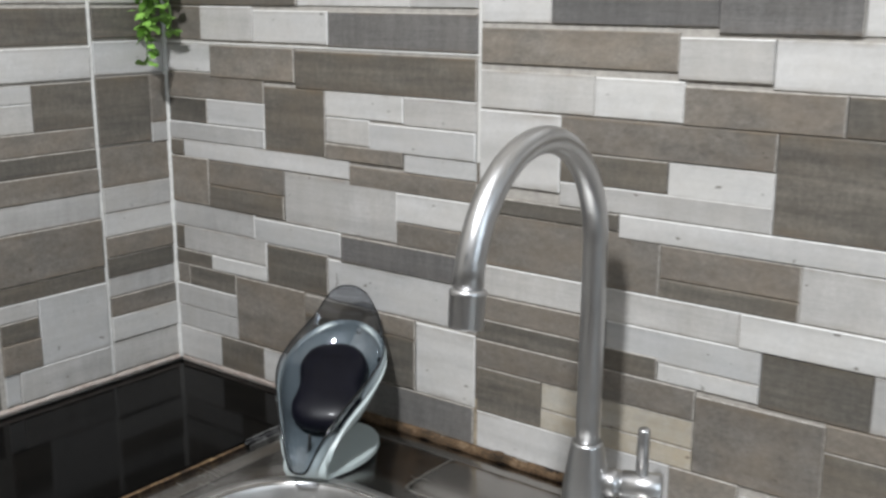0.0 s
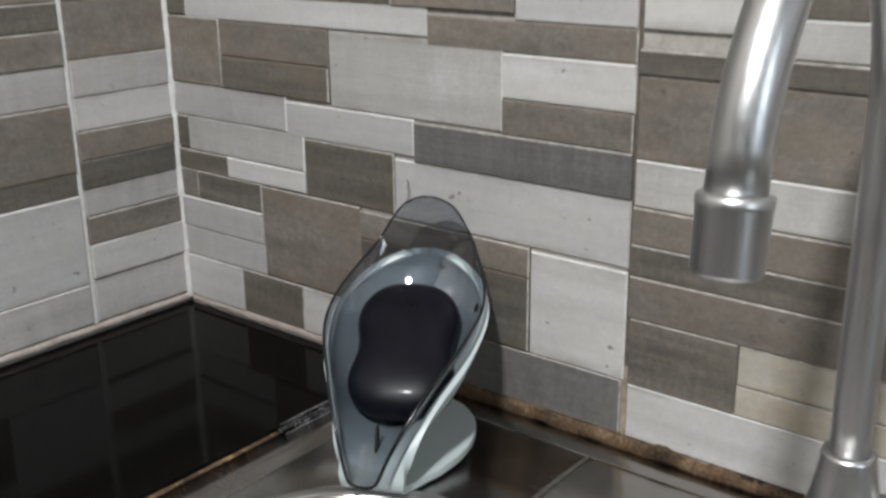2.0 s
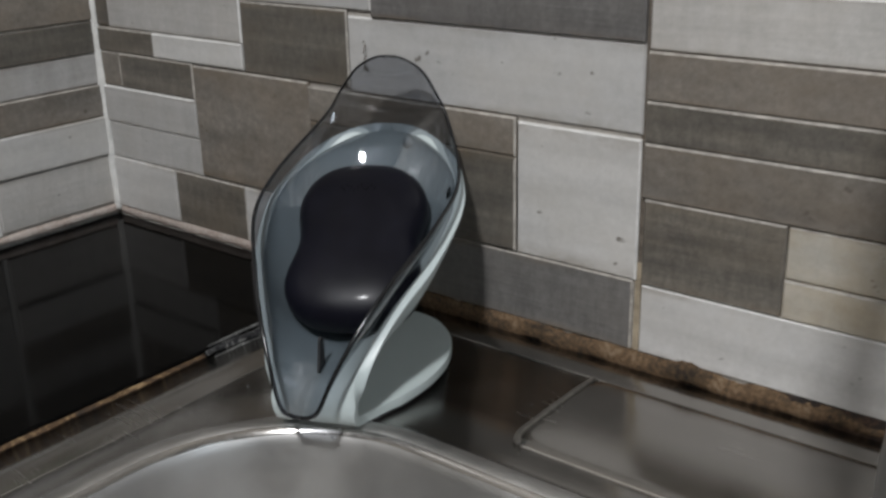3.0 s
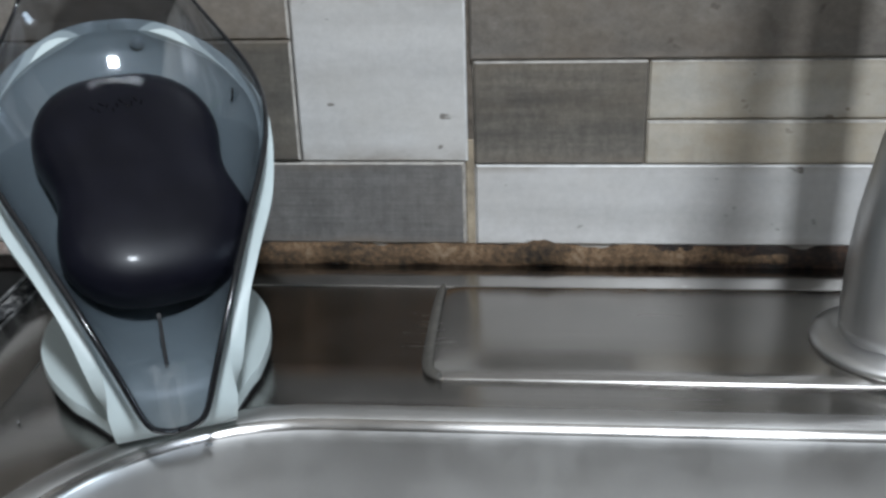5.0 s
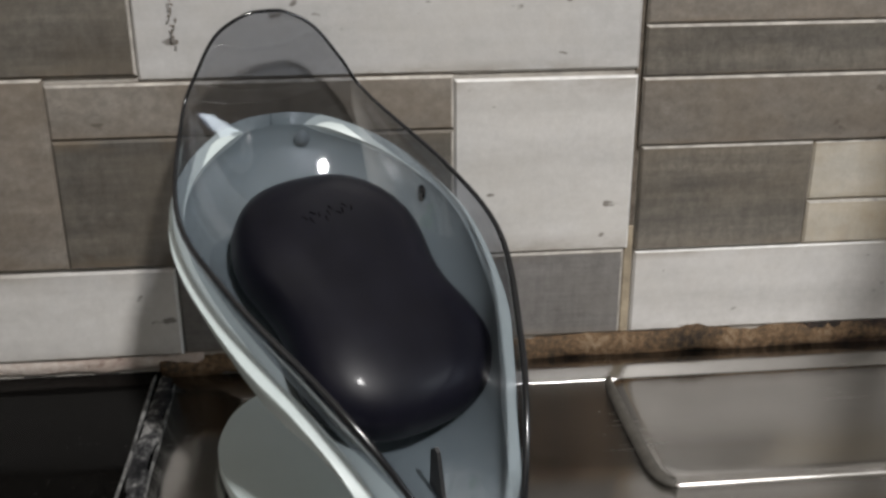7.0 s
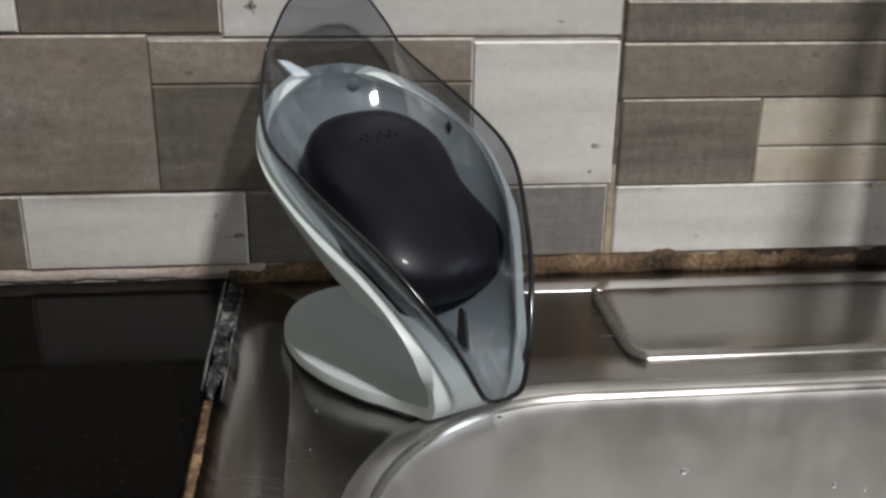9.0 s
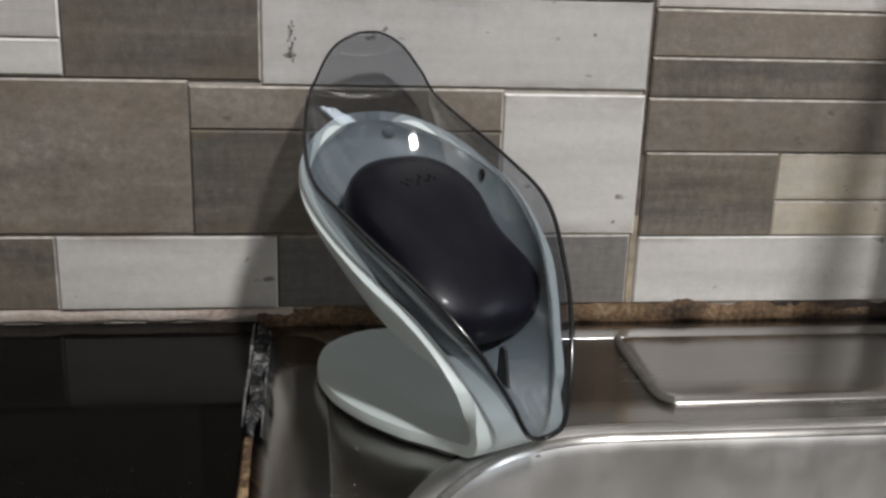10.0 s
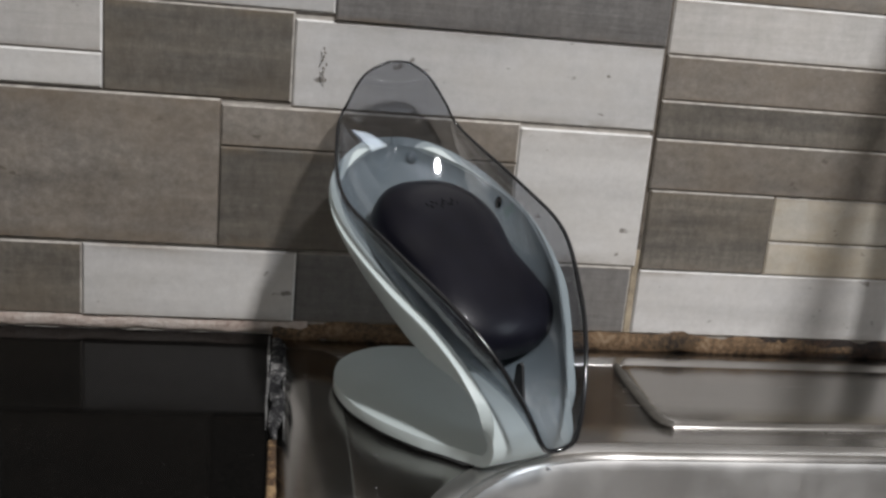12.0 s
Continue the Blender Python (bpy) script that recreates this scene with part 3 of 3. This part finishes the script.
def build_plant():
    plant = tagged(new("hanging_plant"), "trailing green plant hanging down in the tiled corner", "plant")
    plant.matrix_world = pose(0.024, -0.022, 0.55)
    rng = random.Random(4)
    me = leaf_mesh()
    for s in range(9):
        x, y = rng.uniform(-0.004, 0.018), rng.uniform(-0.024, 0.008)
        low = (0.208, 0.198, 0.185, 0.18, 0.17, 0.16, 0.15, 0.14, 0.13)[s]
        pts = [(x + 0.006 * noise.noise((s, k * 0.5, 0)), y + 0.008 * noise.noise((s, k * 0.5, 9)), -low * k / 12) for k in range(13)]
        stem = part("stem", sweep(pts, 0.0007, 6), STEM, plant)
        for k in range(5, 13):
            for side in range(3):
                p = pts[k]
                leaf = new("leaf", me)
                leaf.parent = stem
                leaf.matrix_basis = pose(p[0], p[1], p[2] + rng.uniform(-0.006, 0.006), rng.uniform(-40, 40), rng.uniform(-10, 60), rng.uniform(0, 360)) @ Matrix.Scale(rng.uniform(0.8, 1.35), 4)
    return plant


plant = build_plant()


# ---- ceiling lamp ----
def build_lamp():
    lamp = tagged(new("ceiling_lamp"), "small square white ceiling lamp", "lamp")
    part("frame", box(-0.11, 0.11, -0.11, 0.11, 0.02, 0.14, 0.006), FROST, lamp)
    lamp.matrix_world = pose(0.79, -1.12, 1.46)
    return lamp


build_lamp()


# ---- wall tiles ----
def tile_piece(wall, tone, u0, u1, z0, z1, rng):
    """One printed piece standing a little proud of the wall. u: metres along the wall."""
    gap, out = 0.00015, rng.choice((0.0, 0.0003, 0.0006, 0.0010, 0.0016))
    u0, u1, z0, z1 = u0 / 1000 + gap, u1 / 1000 - gap, z0 / 1000 + gap, z1 / 1000 - gap
    du, dz = (u1 - u0) / 2, (z1 - z0) / 2
    along = wall == wall_north
    if along:
        bm = box(-du, du, -0.0008 - out, 0.007, -dz, dz)
        place = ((u0 + u1) / 2, 0.0, (z0 + z1) / 2)
        front = [e for e in bm.edges if all(v.co.y < 0 for v in e.verts)]
    else:
        bm = box(-0.007, 0.0008 + out, -du, du, -dz, dz)
        place = (0.0, (u0 + u1) / 2, (z0 + z1) / 2)
        front = [e for e in bm.edges if all(v.co.x > 0 for v in e.verts)]
    bm.normal_update()
    bmesh.ops.bevel(bm, geom=front, offset=0.0009, segments=1, affect="EDGES")
    bm.normal_update()
    # By chance, upper and +x or +y bevels take the paler edge colour.
    patchy = rng.random() < 0.5, rng.random() < 0.7
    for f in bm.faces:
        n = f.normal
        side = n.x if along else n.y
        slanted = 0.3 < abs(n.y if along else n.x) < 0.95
        if slanted and ((n.z > 0.3 and patchy[1]) or (side > 0.3 and patchy[0])):
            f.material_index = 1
    ob = part("tile", bm, TILES[tone], wall, "", False)
    ob.data.materials.append(PALE_EDGE if tone in ("white", "pale") else BUFF_EDGE)
    ob.location = place
    return ob


PLACED = {wall_north: [], wall_west: []}
RNG = random.Random(11)


def lay(wall, tone, *boxes):
    for u0, u1, z0, z1 in boxes:
        close = wall == wall_north and z0 > 46 and z1 < 265
        tile_piece(wall, tone, u0 - 1.1 if close and u0 == 412 else u0, u1 + 1.5 if close and u1 == 408 else u1, z0, z1, RNG)
        PLACED[wall].append((u0, u1, z0, z1))


# left panel of the tap wall
lay(wall_north, "white", (2, 70, 11, 47), (138, 238, 11, 47), (342, 408, 47, 115), (62, 147, 120, 136), (130, 250, 161, 186), (232, 408, 117, 158), (320, 408, 207, 234), (24, 262, 239, 258))
lay(wall_north, "white", (64, 150, 277, 303), (2, 73, 330, 359), (233, 328, 297, 321), (288, 408, 270, 295), (328, 408, 253, 270), (138, 238, 363, 394), (199, 336, 398, 437))
lay(wall_north, "pale", (2, 99, 47, 72), (2, 99, 72, 97), (17, 147, 136, 163), (3, 130, 163, 189), (175, 320, 186, 238), (2, 150, 258, 277), (328, 408, 295, 321), (233, 288, 272, 297), (61, 138, 363, 397), (336, 408, 398, 413))
lay(wall_north, "brown", (99, 200, 48, 119), (200, 342, 97, 117), (2, 24, 97, 120), (3, 63, 189, 240), (63, 175, 213, 239), (320, 408, 185, 207), (262, 408, 234, 253), (233, 328, 257, 272), (2, 150, 303, 330), (73, 194, 326, 359), (2, 61, 363, 397))
lay(wall_north, "dark", (70, 138, 11, 47), (200, 342, 48, 97), (2, 62, 120, 136), (24, 99, 97, 120), (3, 17, 137, 163), (147, 232, 119, 161), (63, 175, 189, 213), (2, 24, 241, 258), (2, 64, 277, 303), (150, 233, 257, 321), (194, 408, 321, 357), (2, 199, 398, 437))
lay(wall_north, "grey", (238, 408, 11, 47), (250, 408, 158, 185), (238, 408, 361, 394))
# right panel
lay(wall_north, "white", (412, 491, 253, 316), (520, 595, 317, 348), (585, 667, 261, 288), (546, 800, 224, 243), (649, 800, 155, 182), (538, 667, 129, 155), (585, 667, 114, 129), (412, 600, 11, 46), (412, 479, 387, 424), (718, 800, 383, 430), (660, 800, 345, 380))
lay(wall_north, "pale", (412, 520, 317, 349), (491, 667, 243, 263), (691, 800, 182, 224), (412, 649, 155, 182), (589, 660, 349, 380), (747, 800, 112, 155), (657, 800, 11, 38))
lay(wall_north, "brown", (412, 589, 354, 383), (595, 712, 316, 345), (491, 667, 288, 316), (412, 582, 182, 229), (582, 691, 197, 224), (412, 538, 133, 155), (412, 618, 88, 114), (618, 718, 46, 110), (718, 800, 91, 112), (600, 657, 11, 46))
lay(wall_north, "dark", (491, 585, 263, 288), (667, 800, 243, 316), (712, 800, 316, 345), (412, 546, 229, 243), (582, 691, 182, 197), (667, 747, 112, 155), (412, 479, 46, 88), (718, 800, 38, 91))
lay(wall_north, "dark", (412, 585, 114, 133))
lay(wall_north, "grey", (479, 618, 387, 407), (618, 718, 383, 430))
lay(wall_north, "stained", (479, 618, 64, 88), (479, 618, 46, 64))
# side wall
lay(wall_west, "dark", (-89, -2, 365, 396), (-89, -24, 257, 326), (-89, -2, 118, 140), (-214, -93, 360, 396), (-160, -93, 278, 324), (-214, -93, 236, 256), (-214, -93, 115, 133), (-214, -172, 75, 97))
lay(wall_west, "white", (-89, -2, 328, 362), (-89, -2, 162, 187), (-89, -2, 48, 75), (-214, -93, 326, 358), (-214, -160, 306, 324), (-172, -93, 45, 115), (-214, -198, 13, 45))
lay(wall_west, "pale", (-24, -2, 255, 276), (-89, -2, 187, 214), (-89, -2, 97, 118), (-89, -2, 13, 48), (-214, -160, 278, 306), (-214, -93, 183, 211), (-214, -172, 97, 115), (-198, -93, 13, 45), (-89, -2, 399, 437), (-214, -93, 399, 437))
lay(wall_west, "brown", (-24, -2, 276, 326), (-89, -2, 214, 255), (-89, -2, 140, 162), (-89, -2, 75, 97), (-214, -93, 256, 278), (-214, -93, 211, 236), (-214, -93, 133, 183), (-214, -172, 45, 75))


def fill(wall, u_from, u_to, z_from, z_to):
    """The same mixed pattern carried on past what is laid above."""
    rng = random.Random(23)
    z = z_from
    while z < z_to - 8:
        h = rng.choice((20, 26, 34, 44))
        u = u_from
        while u < u_to - 10:
            w = rng.choice((60, 90, 120, 150, 200))
            if not any(u < b[1] - 1 and u + w > b[0] + 1 and z < b[3] - 1 and z + h > b[2] + 1 for b in PLACED[wall]):
                tile_piece(wall, rng.choice(("white", "pale", "brown", "dark", "grey")), u, u + w, z, z + h, rng)
            u += w
        z += h


fill(wall_north, 800, 1500, 11, 440)
fill(wall_north, 2, 1500, 441, 660)
fill(wall_west, -600, -214, 13, 440)
fill(wall_west, -600, -2, 441, 660)


def joint(name, wall, x0, x1, y0, y1, z0, z1):
    ob = part(name, box(x0, x1, y0, y1, z0, z1, 0.0004, 1), GROUT, wall, "pale grout joint", False)
    return ob


joint("grout", wall_north, 0.4086, 0.4114, 0.0002, 0.007, 0.270, 0.44)
tagged(part("grout", box(0.4083, 0.4117, 0.0002, 0.007, 0.011, 0.056, 0.0004, 1), STAINED_GROUT, wall_north, "", False), "stained beige grout joint")
joint("grout", wall_north, 0.004, 0.4082, -0.0002, 0.007, 0.3592, 0.3608)
tagged(part("grout", box(0.4083, 0.4117, 0.0006, 0.007, 0.056, 0.270, 0.0002, 1), DARK_JOINT, wall_north, "", False), "dark open joint")
joint("grout", wall_west, -0.007, 0.0006, -0.0928, -0.0892, 0.012, 0.44)
corner_bead = caulk("trim", 0.65, 0.006, 0.003, 9, pose(0.0012, -0.0012, 0.008, 90, -90, 0), GROUT, "rough white grout bead down the corner")
corner_bead.matrix_world = Matrix(((0, 0.707, 0.707, 0.0012), (0, 0.707, -0.707, -0.0012), (1, 0, 0, 0.008), (0, 0, 0, 1)))
for k in range(9):
    chip = part("chip", box(-0.00035, 0.00035, -0.0003, 0.0003, -0.0008, 0.0008, 0.0002, 1), DARK_JOINT, wall_north, "", False)
    chip.matrix_basis = pose(0.2455 + RNG.uniform(-0.0016, 0.0016), -0.0031, 0.131 + 0.0018 * k, 0, RNG.uniform(-70, 70), 0)
